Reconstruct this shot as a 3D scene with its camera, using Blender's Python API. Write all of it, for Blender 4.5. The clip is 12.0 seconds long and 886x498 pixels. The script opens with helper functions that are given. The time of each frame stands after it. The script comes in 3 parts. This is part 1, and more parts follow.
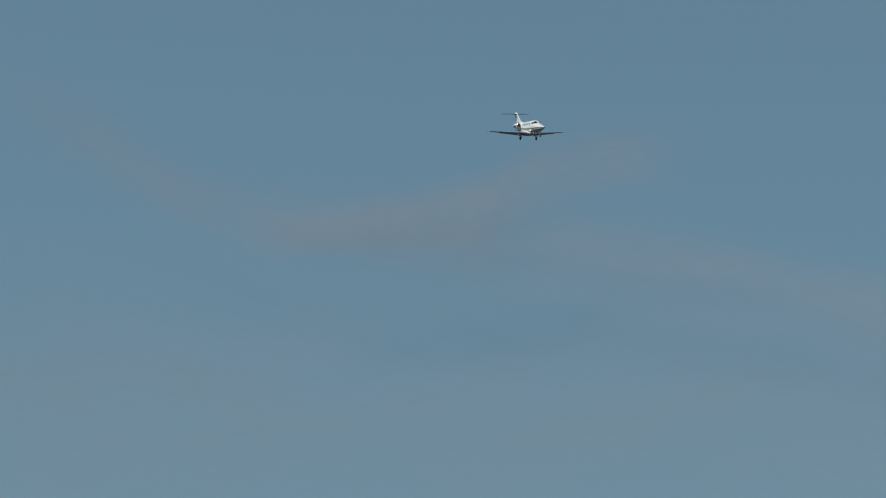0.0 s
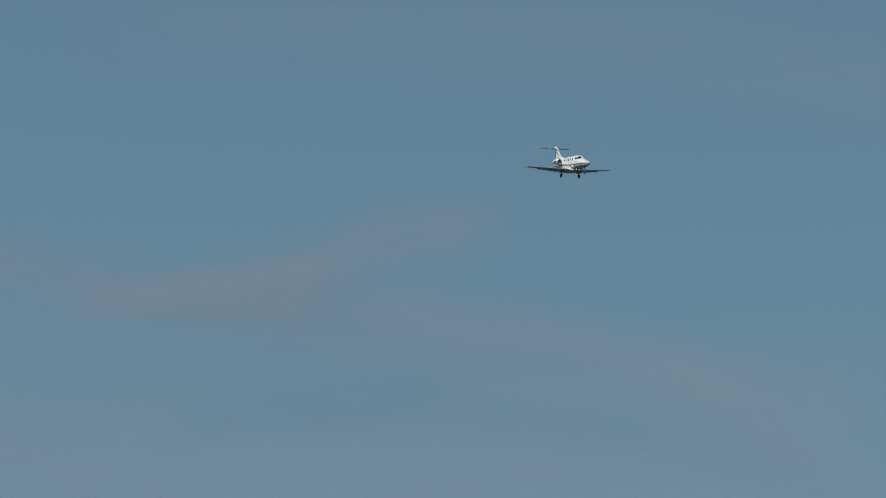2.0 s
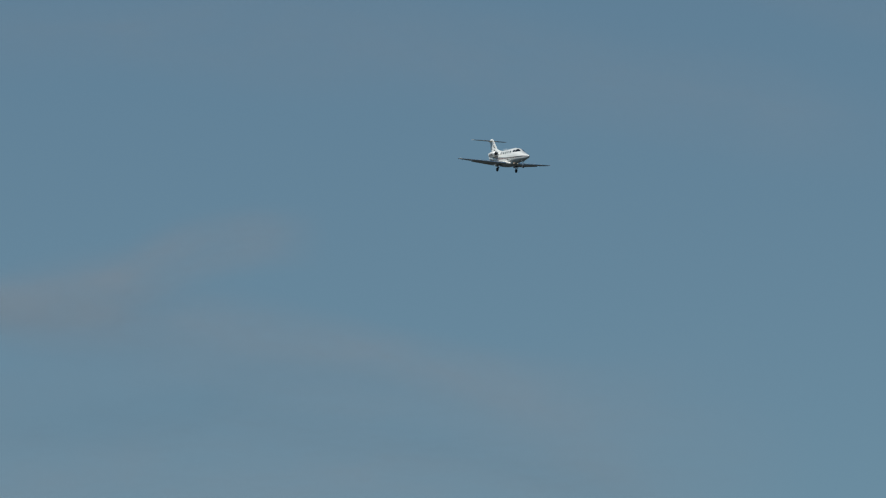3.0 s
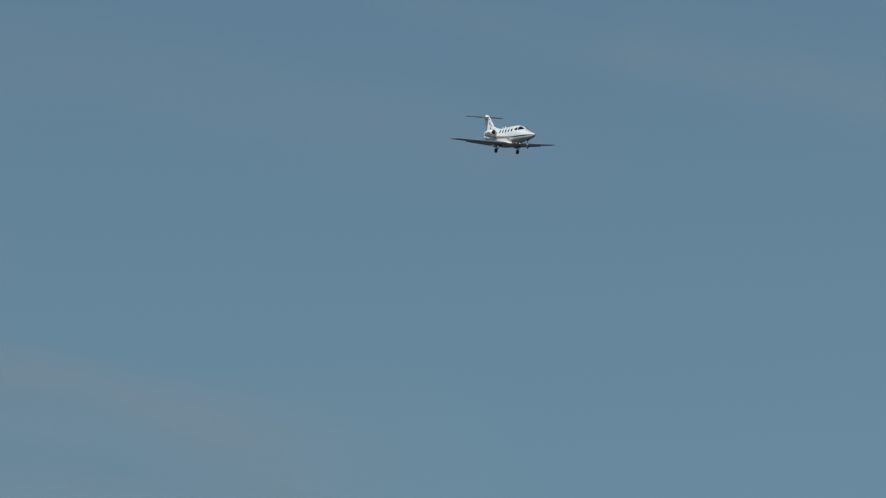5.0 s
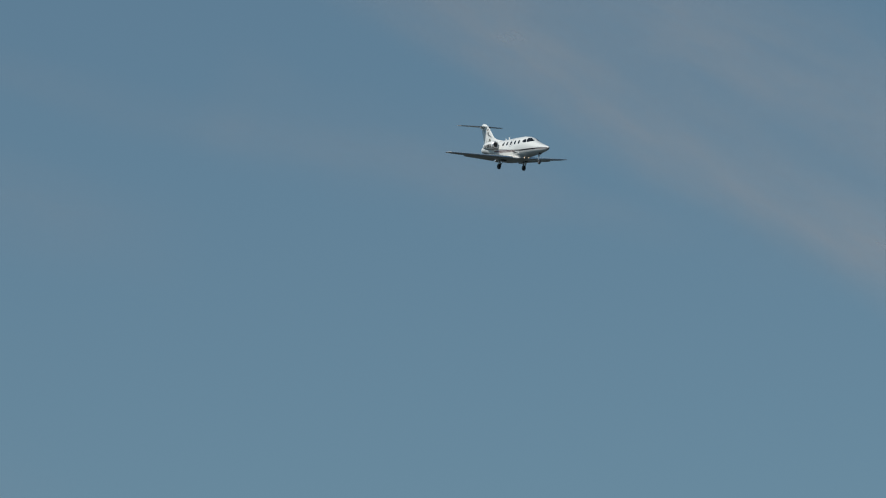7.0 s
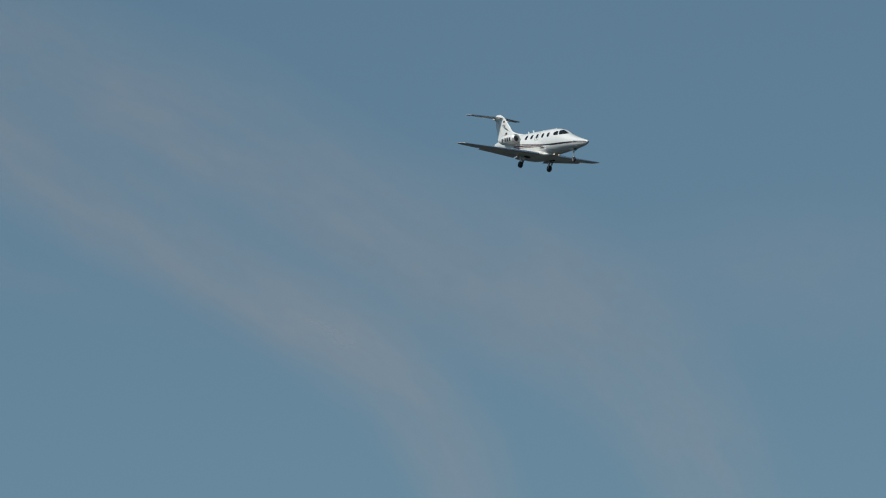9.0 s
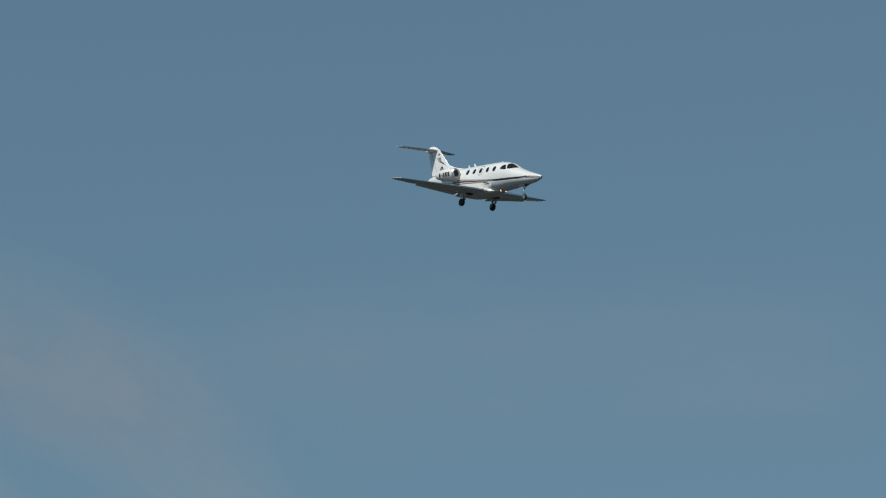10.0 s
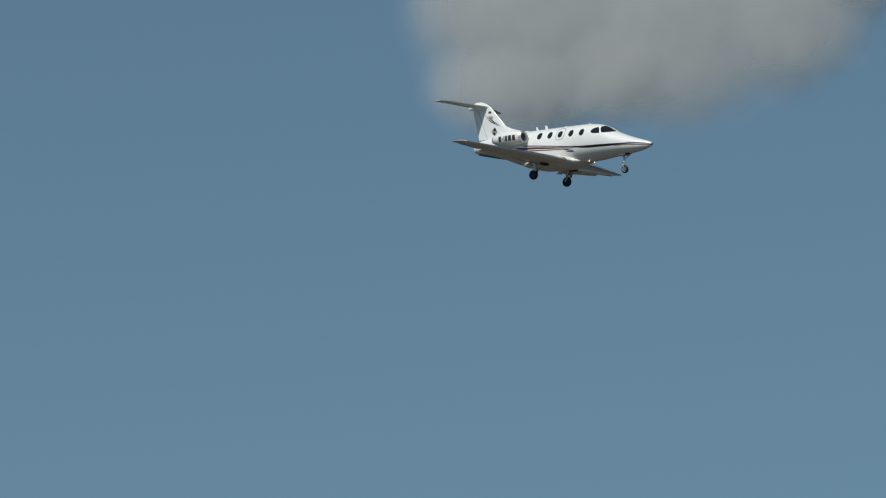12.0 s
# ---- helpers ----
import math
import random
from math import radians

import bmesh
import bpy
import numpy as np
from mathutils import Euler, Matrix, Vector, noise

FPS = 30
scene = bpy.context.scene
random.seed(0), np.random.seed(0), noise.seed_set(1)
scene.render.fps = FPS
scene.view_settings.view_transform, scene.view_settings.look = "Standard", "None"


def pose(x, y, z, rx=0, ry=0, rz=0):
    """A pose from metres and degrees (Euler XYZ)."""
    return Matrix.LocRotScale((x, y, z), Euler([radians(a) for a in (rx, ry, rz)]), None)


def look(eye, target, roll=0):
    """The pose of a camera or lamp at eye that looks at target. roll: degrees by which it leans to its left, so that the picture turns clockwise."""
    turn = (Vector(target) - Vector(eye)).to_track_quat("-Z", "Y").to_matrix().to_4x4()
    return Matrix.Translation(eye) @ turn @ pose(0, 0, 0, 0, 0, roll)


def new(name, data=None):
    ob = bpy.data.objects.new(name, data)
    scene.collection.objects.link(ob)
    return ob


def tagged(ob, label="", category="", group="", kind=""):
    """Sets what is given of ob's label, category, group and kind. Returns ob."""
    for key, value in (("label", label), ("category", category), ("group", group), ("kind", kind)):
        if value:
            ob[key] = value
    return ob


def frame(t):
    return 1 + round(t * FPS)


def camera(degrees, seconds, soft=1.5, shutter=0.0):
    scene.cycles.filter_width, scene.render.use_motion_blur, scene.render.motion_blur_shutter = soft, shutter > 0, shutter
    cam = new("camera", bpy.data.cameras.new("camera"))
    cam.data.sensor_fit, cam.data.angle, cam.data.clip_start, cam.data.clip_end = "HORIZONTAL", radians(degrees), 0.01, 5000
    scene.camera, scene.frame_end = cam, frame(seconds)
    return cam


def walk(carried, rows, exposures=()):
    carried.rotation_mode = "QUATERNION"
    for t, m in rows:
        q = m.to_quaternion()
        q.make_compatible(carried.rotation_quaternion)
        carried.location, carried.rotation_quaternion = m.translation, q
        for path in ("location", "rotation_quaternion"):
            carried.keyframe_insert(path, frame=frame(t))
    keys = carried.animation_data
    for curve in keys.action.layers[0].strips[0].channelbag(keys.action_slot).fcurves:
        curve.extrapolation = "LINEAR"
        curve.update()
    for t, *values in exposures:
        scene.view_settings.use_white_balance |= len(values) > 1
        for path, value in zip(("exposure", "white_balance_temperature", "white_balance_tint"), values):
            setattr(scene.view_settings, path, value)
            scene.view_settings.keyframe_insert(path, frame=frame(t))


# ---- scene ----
cam = camera(10.497, 12.0, soft=1.2)
EYE = Vector((0, 0, 1.7))


def aim(az, el, roll):
    """The camera on the ground at EYE, turned az degrees clockwise from +y and raised by el."""
    a, e = radians(az), radians(el)
    return look(EYE, EYE + Vector((math.sin(a) * math.cos(e), math.cos(a) * math.cos(e), math.sin(e))), roll)


walk(cam, [(t, aim(az, el, roll)) for t, az, el, roll in (
    (0, 0.000, 4.161, -0.013),
    (0.5, 0.633, 4.302, -0.020),
    (0.9, 1.072, 4.367, -0.016),
    (1, 1.155, 4.406, -0.014),
    (1.1, 1.252, 4.407, -0.013),
    (1.2, 1.324, 4.454, -0.011),
    (1.3, 1.417, 4.541, -0.010),
    (1.4, 1.457, 4.629, -0.010),
    (1.5, 1.576, 4.710, -0.009),
    (1.8, 1.841, 4.882, -0.008),
    (2, 2.083, 4.984, -0.008),
    (2.3, 2.570, 5.091, -0.010),
    (2.5, 3.034, 5.140, -0.012),
    (2.6, 3.315, 5.134, -0.012),
    (2.9, 4.084, 5.115, -0.007),
    (3, 4.359, 5.130, -0.003),
    (3.2, 4.776, 5.174, 0.008),
    (4.8, 7.660, 5.364, -0.013),
    (4.9, 7.849, 5.401, -0.015),
    (5, 8.045, 5.454, -0.018),
    (5.1, 8.218, 5.481, -0.021),
    (5.2, 8.411, 5.541, -0.023),
    (5.3, 8.616, 5.584, -0.027),
    (5.4, 8.836, 5.629, -0.033),
    (5.5, 9.087, 5.671, -0.040),
    (5.6, 9.375, 5.718, -0.050),
    (5.7, 9.660, 5.760, -0.060),
    (5.8, 9.955, 5.815, -0.070),
    (5.9, 10.227, 5.855, -0.075),
    (6, 10.503, 5.898, -0.075),
    (6.1, 10.745, 5.938, -0.068),
    (6.2, 10.930, 5.982, -0.055),
    (6.3, 11.184, 6.024, -0.040),
    (6.4, 11.456, 6.113, -0.024),
    (6.5, 11.719, 6.180, -0.011),
    (6.6, 11.912, 6.231, -0.002),
    (6.7, 12.149, 6.271, 0.004),
    (6.8, 12.379, 6.285, 0.008),
    (6.9, 12.647, 6.313, 0.010),
    (7, 12.920, 6.346, 0.014),
    (7.2, 13.484, 6.408, 0.025),
    (8.8, 18.920, 7.165, 0.006),
    (8.9, 19.285, 7.215, 0.010),
    (9, 19.678, 7.250, 0.017),
    (9.1, 20.073, 7.294, 0.030),
    (9.2, 20.475, 7.320, 0.045),
    (9.3, 20.881, 7.370, 0.062),
    (9.4, 21.311, 7.391, 0.075),
    (9.5, 21.955, 7.461, 0.081),
    (9.6, 22.740, 7.584, 0.079),
    (9.7, 23.515, 7.701, 0.072),
    (9.8, 24.201, 7.820, 0.061),
    (9.9, 24.704, 7.966, 0.047),
    (10, 25.188, 8.260, 0.033),
    (10.1, 25.664, 8.424, 0.023),
    (10.2, 26.165, 8.539, 0.016),
    (10.3, 26.866, 8.607, 0.013),
    (10.4, 27.682, 8.709, 0.011),
    (10.5, 28.448, 8.788, 0.009),
    (10.6, 29.245, 8.811, 0.007),
    (10.7, 29.933, 8.852, 0.004),
    (10.8, 30.478, 8.890, 0.003),
    (10.9, 30.933, 8.952, 0.003),
    (11, 31.271, 8.863, 0.005),
    (11.1, 31.819, 8.838, 0.010),
    (11.2, 32.442, 8.788, 0.016),
    (11.3, 33.147, 8.803, 0.023),
    (11.4, 33.822, 8.821, 0.029),
    (11.5, 34.539, 8.858, 0.032),
    (11.6, 35.265, 8.894, 0.031),
    (11.7, 36.020, 8.953, 0.025),
    (11.8, 36.773, 9.046, 0.016),
    (11.9, 37.594, 9.135, 0.004),
    (12, 38.391, 9.225, -0.010),
)])

# ---- light ----
SUN_TO = Vector((-0.605, -0.155, 0.795)).normalized()
world = bpy.data.worlds.new("sky")
scene.world = world
world.use_nodes = True
wn, wl = world.node_tree.nodes, world.node_tree.links
sky = wn.new("ShaderNodeTexSky")
sky.sky_type, sky.sun_disc = "NISHITA", False
sky.sun_elevation = math.asin(SUN_TO.z)
sky.sun_rotation = math.atan2(SUN_TO.x, SUN_TO.y)
sky.altitude, sky.air_density, sky.dust_density, sky.ozone_density = 0, 1.0, 0.3, 1.5
# a hazy summer sky: its gradient is gentle near the horizon
where = wn.new("ShaderNodeTexCoord")
gentle = wn.new("ShaderNodeVectorMath")
gentle.operation = "MULTIPLY_ADD"
gentle.inputs[1].default_value, gentle.inputs[2].default_value = (1, 1, 0.63), (0, 0, 0.187)
unit = wn.new("ShaderNodeVectorMath")
unit.operation = "NORMALIZE"
wl.new(where.outputs["Generated"], gentle.inputs[0])
wl.new(gentle.outputs[0], unit.inputs[0])
wl.new(unit.outputs[0], sky.inputs[0])
haze = wn.new("ShaderNodeVectorMath")
haze.operation = "MULTIPLY"
haze.inputs[1].default_value = (0.863, 1.0, 0.906)
wl.new(sky.outputs[0], haze.inputs[0])
wl.new(haze.outputs[0], wn["Background"].inputs[0])
wn["Background"].inputs[1].default_value = 0.0724

sun = new("sun", bpy.data.lights.new("sun", "SUN"))
sun.data.energy, sun.data.angle, sun.data.color = 3.4, radians(0.5), (1.0, 0.975, 0.92)
sun.matrix_world = look(SUN_TO * 100, (0, 0, 0))
scene.view_settings.exposure = 0.0


# ---- materials ----
def material(name, color, rough=0.5, metal=0.0, spread=0.08, scale=3.0, bump=0.0, coat=0.0, glow=None):
    """Paint, metal, rubber or glass with mottling at two scales and fine relief."""
    m = bpy.data.materials.new(name)
    m.use_nodes = True
    n, l = m.node_tree.nodes, m.node_tree.links
    b = n["Principled BSDF"]
    b.inputs["Roughness"].default_value, b.inputs["Metallic"].default_value = rough, metal
    b.inputs["Coat Weight"].default_value, b.inputs["Coat Roughness"].default_value = coat, 0.08
    where = n.new("ShaderNodeTexCoord")
    mix = None
    for k, amount in ((scale, spread), (scale * 9, spread * 0.5)):
        tex = n.new("ShaderNodeTexNoise")
        tex.inputs["Scale"].default_value, tex.inputs["Detail"].default_value = k, 6
        l.new(where.outputs["Object"], tex.inputs["Vector"])
        ramp = n.new("ShaderNodeMapRange")
        ramp.inputs[1].default_value, ramp.inputs[2].default_value = 0.3, 0.7
        ramp.inputs[3].default_value, ramp.inputs[4].default_value = 1 - amount, 1 + amount
        l.new(tex.outputs["Fac"], ramp.inputs[0])
        if mix is None:
            mix = ramp
        else:
            times = n.new("ShaderNodeMath")
            times.operation = "MULTIPLY"
            l.new(mix.outputs[0], times.inputs[0])
            l.new(ramp.outputs[0], times.inputs[1])
            mix = times
        last = tex
    tint = n.new("ShaderNodeVectorMath")
    tint.operation = "SCALE"
    tint.inputs[0].default_value = color
    l.new(mix.outputs[0], tint.inputs["Scale"])
    l.new(tint.outputs[0], b.inputs["Base Color"])
    if bump:
        relief = n.new("ShaderNodeBump")
        relief.inputs["Strength"].default_value, relief.inputs["Distance"].default_value = bump, 0.01
        l.new(last.outputs["Fac"], relief.inputs["Height"])
        l.new(relief.outputs[0], b.inputs["Normal"])
    if glow:
        b.inputs["Emission Color"].default_value, b.inputs["Emission Strength"].default_value = (*glow[0], 1), glow[1]
    return m


WHITE = material("white_gloss_paint", (0.77, 0.775, 0.74), 0.28, spread=0.03, scale=1.2, coat=0.4)
LIP = material("satin_intake_lip", (0.62, 0.62, 0.61), 0.42, 0.9, spread=0.06)
# Mid-grey that stands for the shade in the gap ahead of the flap.
GAP_SHADE = material("flap_gap_shade_paint", (0.22, 0.21, 0.20), 0.5, spread=0.15)
WORN = material("dusty_white_paint", (0.70, 0.685, 0.645), 0.38, spread=0.09, scale=2.2, coat=0.2)
INK = material("registration_paint", (0.075, 0.075, 0.08), 0.4, spread=0.15)
LINE = material("grey_seam", (0.30, 0.30, 0.29), 0.5)
SEAM = material("pale_seam", (0.27, 0.27, 0.26), 0.5)
GREY = material("grey_paint", (0.42, 0.42, 0.40), 0.4, spread=0.06)
METAL = material("polished_aluminium", (0.78, 0.78, 0.77), 0.22, 1.0, spread=0.05)
STEEL = material("gear_steel", (0.45, 0.45, 0.44), 0.35, 0.8, spread=0.15, scale=12)
# Black of the wicks; also stands for shade inside bays and intakes.
DARK = material("wick_black_and_recess_shade", (0.02, 0.02, 0.02), 0.6, spread=0.3)
HUB = material("dark_wheel_hub", (0.05, 0.05, 0.05), 0.5, 0.5, spread=0.2, scale=12)
RIM = material("pale_wheel_rim", (0.55, 0.55, 0.53), 0.4, spread=0.1, scale=12)
GLASS = material("tinted_glass", (0.012, 0.013, 0.015), 0.06, spread=0.1)
RUBBER = material("tyre_rubber", (0.02, 0.02, 0.022), 0.8, spread=0.25, scale=14, bump=0.3)
NAVY = material("near_black_paint", (0.012, 0.010, 0.014), 0.3, spread=0.1, coat=0.3)
RED = material("burgundy_paint", (0.105, 0.022, 0.020), 0.3, spread=0.1, coat=0.3)
GOLD = material("gold_paint", (0.30, 0.20, 0.10), 0.4, spread=0.1)
MARK = material("charcoal_paint", (0.03, 0.03, 0.032), 0.4, spread=0.15)
LAMP = material("lit_landing_lens", (0.8, 0.7, 0.5), 0.2, glow=((1.0, 0.72, 0.48), 2.2))
NAVRED = material("red_lens", (0.45, 0.25, 0.24), 0.15)
NAVGREEN = material("green_lens", (0.45, 0.50, 0.47), 0.15)


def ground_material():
    """Unseen ground, coloured to shape bounced light: a tan patch in a dark surround."""
    m = material("bounce_ground", (0.076, 0.062, 0.043), 0.95, spread=0.25, scale=0.02)
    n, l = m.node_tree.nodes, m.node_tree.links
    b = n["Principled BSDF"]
    bounce_tan = b.inputs["Base Color"].links[0].from_socket
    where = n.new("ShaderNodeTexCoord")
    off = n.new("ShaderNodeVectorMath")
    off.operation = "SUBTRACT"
    # The tan is centred under the jet's last stretch to warm its underside.
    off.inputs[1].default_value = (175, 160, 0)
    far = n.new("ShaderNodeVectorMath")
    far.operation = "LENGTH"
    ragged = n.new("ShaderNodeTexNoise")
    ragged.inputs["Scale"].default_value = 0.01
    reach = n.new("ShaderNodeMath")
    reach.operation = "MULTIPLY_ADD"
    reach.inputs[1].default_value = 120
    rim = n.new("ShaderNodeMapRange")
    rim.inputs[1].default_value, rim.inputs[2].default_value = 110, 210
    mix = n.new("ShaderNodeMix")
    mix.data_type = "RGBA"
    # This dark surround is added to keep the underside dim farther out.
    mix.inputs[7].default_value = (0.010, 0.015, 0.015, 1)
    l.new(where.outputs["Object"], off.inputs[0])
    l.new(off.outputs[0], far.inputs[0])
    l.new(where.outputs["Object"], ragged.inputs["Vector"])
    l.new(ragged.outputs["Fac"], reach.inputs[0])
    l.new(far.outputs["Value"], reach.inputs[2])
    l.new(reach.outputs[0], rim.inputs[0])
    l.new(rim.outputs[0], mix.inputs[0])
    l.new(bounce_tan, mix.inputs[6])
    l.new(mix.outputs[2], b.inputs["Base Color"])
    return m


def cloud_material(name, color, grain, stretch, low, high, fine):
    """Thin vapour: scatters light both ways, its cover given by the sheet's own density and broken up by drifting grain."""
    m = bpy.data.materials.new(name)
    m.use_nodes = True
    n, l = m.node_tree.nodes, m.node_tree.links
    n.remove(n["Principled BSDF"])
    att = n.new("ShaderNodeAttribute")
    att.attribute_name = "cover"
    uv = n.new("ShaderNodeAttribute")
    uv.attribute_name = "drift"
    place = n.new("ShaderNodeMapping")
    place.inputs["Scale"].default_value = (stretch, 1, 1)
    l.new(uv.outputs["Vector"], place.inputs["Vector"])
    cover = None
    for k, amount in ((grain, 1.0), (grain * fine, 0.5)):
        tex = n.new("ShaderNodeTexNoise")
        tex.inputs["Scale"].default_value, tex.inputs["Detail"].default_value = k, 2.5
        l.new(place.outputs[0], tex.inputs["Vector"])
        ramp = n.new("ShaderNodeMapRange")
        ramp.inputs[1].default_value, ramp.inputs[2].default_value = 0.32, 0.68
        ramp.inputs[3].default_value, ramp.inputs[4].default_value = 1 - (1 - low) * amount, high
        l.new(tex.outputs["Fac"], ramp.inputs[0])
        times = n.new("ShaderNodeMath")
        times.operation = "MULTIPLY"
        times.use_clamp = True
        l.new((cover or att).outputs["Fac" if cover is None else 0], times.inputs[0])
        l.new(ramp.outputs[0], times.inputs[1])
        cover = times
    both = n.new("ShaderNodeMixShader")
    both.inputs[0].default_value = 0.35
    for i, kind in ((1, "ShaderNodeBsdfDiffuse"), (2, "ShaderNodeBsdfTranslucent")):
        s = n.new(kind)
        s.inputs["Color"].default_value = (*color, 1)
        l.new(s.outputs[0], both.inputs[i])
    clear = n.new("ShaderNodeBsdfTransparent")
    mix = n.new("ShaderNodeMixShader")
    l.new(cover.outputs[0], mix.inputs[0])
    l.new(clear.outputs[0], mix.inputs[1])
    l.new(both.outputs[0], mix.inputs[2])
    l.new(mix.outputs[0], n["Material Output"].inputs["Surface"])
    return m


CIRRUS = cloud_material("ice_cloud", (0.446, 0.433, 0.444), 1.6, 0.35, 0.62, 1.1, 3.0)
CUMULUS = cloud_material("water_cloud", (0.455, 0.463, 0.456), 1.3, 1.0, 0.94, 1.05, 2.4)


# ---- mesh helpers ----
def mesh_from(name, verts, faces, mat, smooth=True):
    me = bpy.data.meshes.new(name)
    me.from_pydata([tuple(v) for v in verts], [], faces)
    me.materials.append(mat)
    if smooth:
        me.polygons.foreach_set("use_smooth", [True] * len(me.polygons))
    me.update()
    return me


def part(name, bm, mat, parent, label="", smooth=True):
    """Links a bmesh as one mesh object under a thing or a part; its faces are turned outwards."""
    bmesh.ops.recalc_face_normals(bm, faces=bm.faces)
    me = bpy.data.meshes.new(name)
    bm.to_mesh(me)
    bm.free()
    me.materials.append(mat)
    me.polygons.foreach_set("use_smooth", [smooth] * len(me.polygons))
    if smooth:
        me.set_sharp_from_angle(angle=radians(42))
    ob = new(name, me)
    ob.parent = parent
    return tagged(ob, label)


def loft(rings, bm=None, caps=True, closed=False):
    """A skin through rings of equally many points."""
    bm = bm or bmesh.new()
    rows = [[bm.verts.new(p) for p in ring] for ring in rings]
    k = len(rows[0])
    for a, b in zip(rows, rows[1:] + rows[:1] if closed else rows[1:]):
        for i in range(k):
            bm.faces.new((a[i], a[(i + 1) % k], b[(i + 1) % k], b[i]))
    if caps and not closed:
        bm.faces.new(rows[0])
        bm.faces.new(rows[-1])
    return bm


def turned(profile, axis="x", steps=28, bm=None, at=(0, 0, 0), caps=True):
    """A body of revolution about an axis through at: profile holds (place along the axis, radius)."""
    rings = []
    for s, r in profile:
        ring = []
        for i in range(steps):
            a = 2 * math.pi * i / steps
            c, d = r * math.cos(a), r * math.sin(a)
            v = {"x": (s, c, d), "y": (c, s, d), "z": (c, d, s)}[axis]
            ring.append(Vector(at) + Vector(v))
        rings.append(ring)
    return loft(rings, bm, caps)


def tube(a, b, r0, r1=None, steps=12, bm=None):
    """A round bar from a to b."""
    a, b = Vector(a), Vector(b)
    w = (b - a).normalized()
    u = w.orthogonal().normalized()
    v = w.cross(u)
    ring = lambda c, r: [c + (u * math.cos(2 * math.pi * i / steps) + v * math.sin(2 * math.pi * i / steps)) * r for i in range(steps)]
    return loft([ring(a, r0), ring(b, r0 if r1 is None else r1)], bm)


def smooth_interp(x, xs, ys):
    """A smooth curve through a few stations."""
    n = len(xs)
    slope = [(ys[min(i + 1, n - 1)] - ys[max(i - 1, 0)]) / (xs[min(i + 1, n - 1)] - xs[max(i - 1, 0)]) for i in range(n)]
    x = min(max(x, min(xs)), max(xs))
    for i in range(n - 1):
        if xs[i] >= x >= xs[i + 1]:
            h = xs[i + 1] - xs[i]
            t = (x - xs[i]) / h
            return ((2 * t**3 - 3 * t**2 + 1) * ys[i] + (t**3 - 2 * t**2 + t) * h * slope[i]
                    + (3 * t**2 - 2 * t**3) * ys[i + 1] + (t**3 - t**2) * h * slope[i + 1])
    return ys[-1]


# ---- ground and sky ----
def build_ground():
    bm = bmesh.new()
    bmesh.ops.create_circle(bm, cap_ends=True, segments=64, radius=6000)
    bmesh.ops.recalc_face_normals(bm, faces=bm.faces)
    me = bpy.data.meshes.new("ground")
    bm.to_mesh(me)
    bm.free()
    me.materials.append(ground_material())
    tagged(new("ground", me), "unseen ground, tan patch in a dark surround set for bounced light", "ground", kind="structure")


def heading(az, el, far):
    a, e = radians(az), radians(el)
    return EYE + Vector((math.sin(a) * math.cos(e), math.cos(a) * math.cos(e), math.sin(e))) * far


def cloud_mesh(name, points, faces, density, drift, mat):
    me = mesh_from(name, points, faces, mat)
    me.attributes.new("cover", "FLOAT", "POINT").data.foreach_set("value", density)
    me.attributes.new("drift", "FLOAT_VECTOR", "POINT").data.foreach_set("vector", [c for d in drift for c in d])
    return me


def cirrus(spine, width, strength, far, label):
    """A streak of ice cloud: a thin curved sheet along a spine of (azimuth, elevation), fading to its rims and ends."""
    spine = [Vector((a, e)) for a, e in spine]
    n, k = 60, 16
    lengths = [0.0]
    for a, b in zip(spine, spine[1:]):
        lengths.append(lengths[-1] + (b - a).length)
    centre = []
    for i in range(n + 1):
        s = lengths[-1] * i / n
        j = max(q for q in range(len(spine) - 1) if lengths[q] <= s + 1e-9)
        t = (s - lengths[j]) / (lengths[j + 1] - lengths[j])
        p0, p1, p2, p3 = (spine[min(max(j + q, 0), len(spine) - 1)] for q in (-1, 0, 1, 2))
        centre.append(0.5 * (2 * p1 + (p2 - p0) * t + (2 * p0 - 5 * p1 + 4 * p2 - p3) * t**2 + (3 * p1 - p0 - 3 * p2 + p3) * t**3))
    points, density, drift, faces = [], [], [], []
    for i, c in enumerate(centre):
        way = (centre[min(i + 1, n)] - centre[max(i - 1, 0)]).normalized()
        side = Vector((-way.y, way.x))
        u = i / n
        for j in range(k + 1):
            v = 2 * j / k - 1
            wob = noise.noise((u * 5, spine[0].x, 3.1)) * 0.35
            p = c + side * v * width * (1 + wob) * 1.5
            points.append(heading(p.x, p.y, far * (1 + 0.8 * radians(p.y - 6))))
            rim = max(0.0, 1 - v * v) ** 2
            ends = min(1.0, u / 0.18, (1 - u) / 0.18)
            density.append(strength * rim * ends * ends * (3 - 2 * ends))
            drift.append((u * lengths[-1], v * width * 1.5, spine[0].x))
    for i in range(n):
        for j in range(k):
            q = i * (k + 1) + j
            faces.append((q, q + 1, q + k + 2, q + k + 1))
    tagged(new("cirrus_streak", cloud_mesh("cirrus_streak", points, faces, density, drift, CIRRUS)), label, "cloud", "cirrus streaks", "structure")


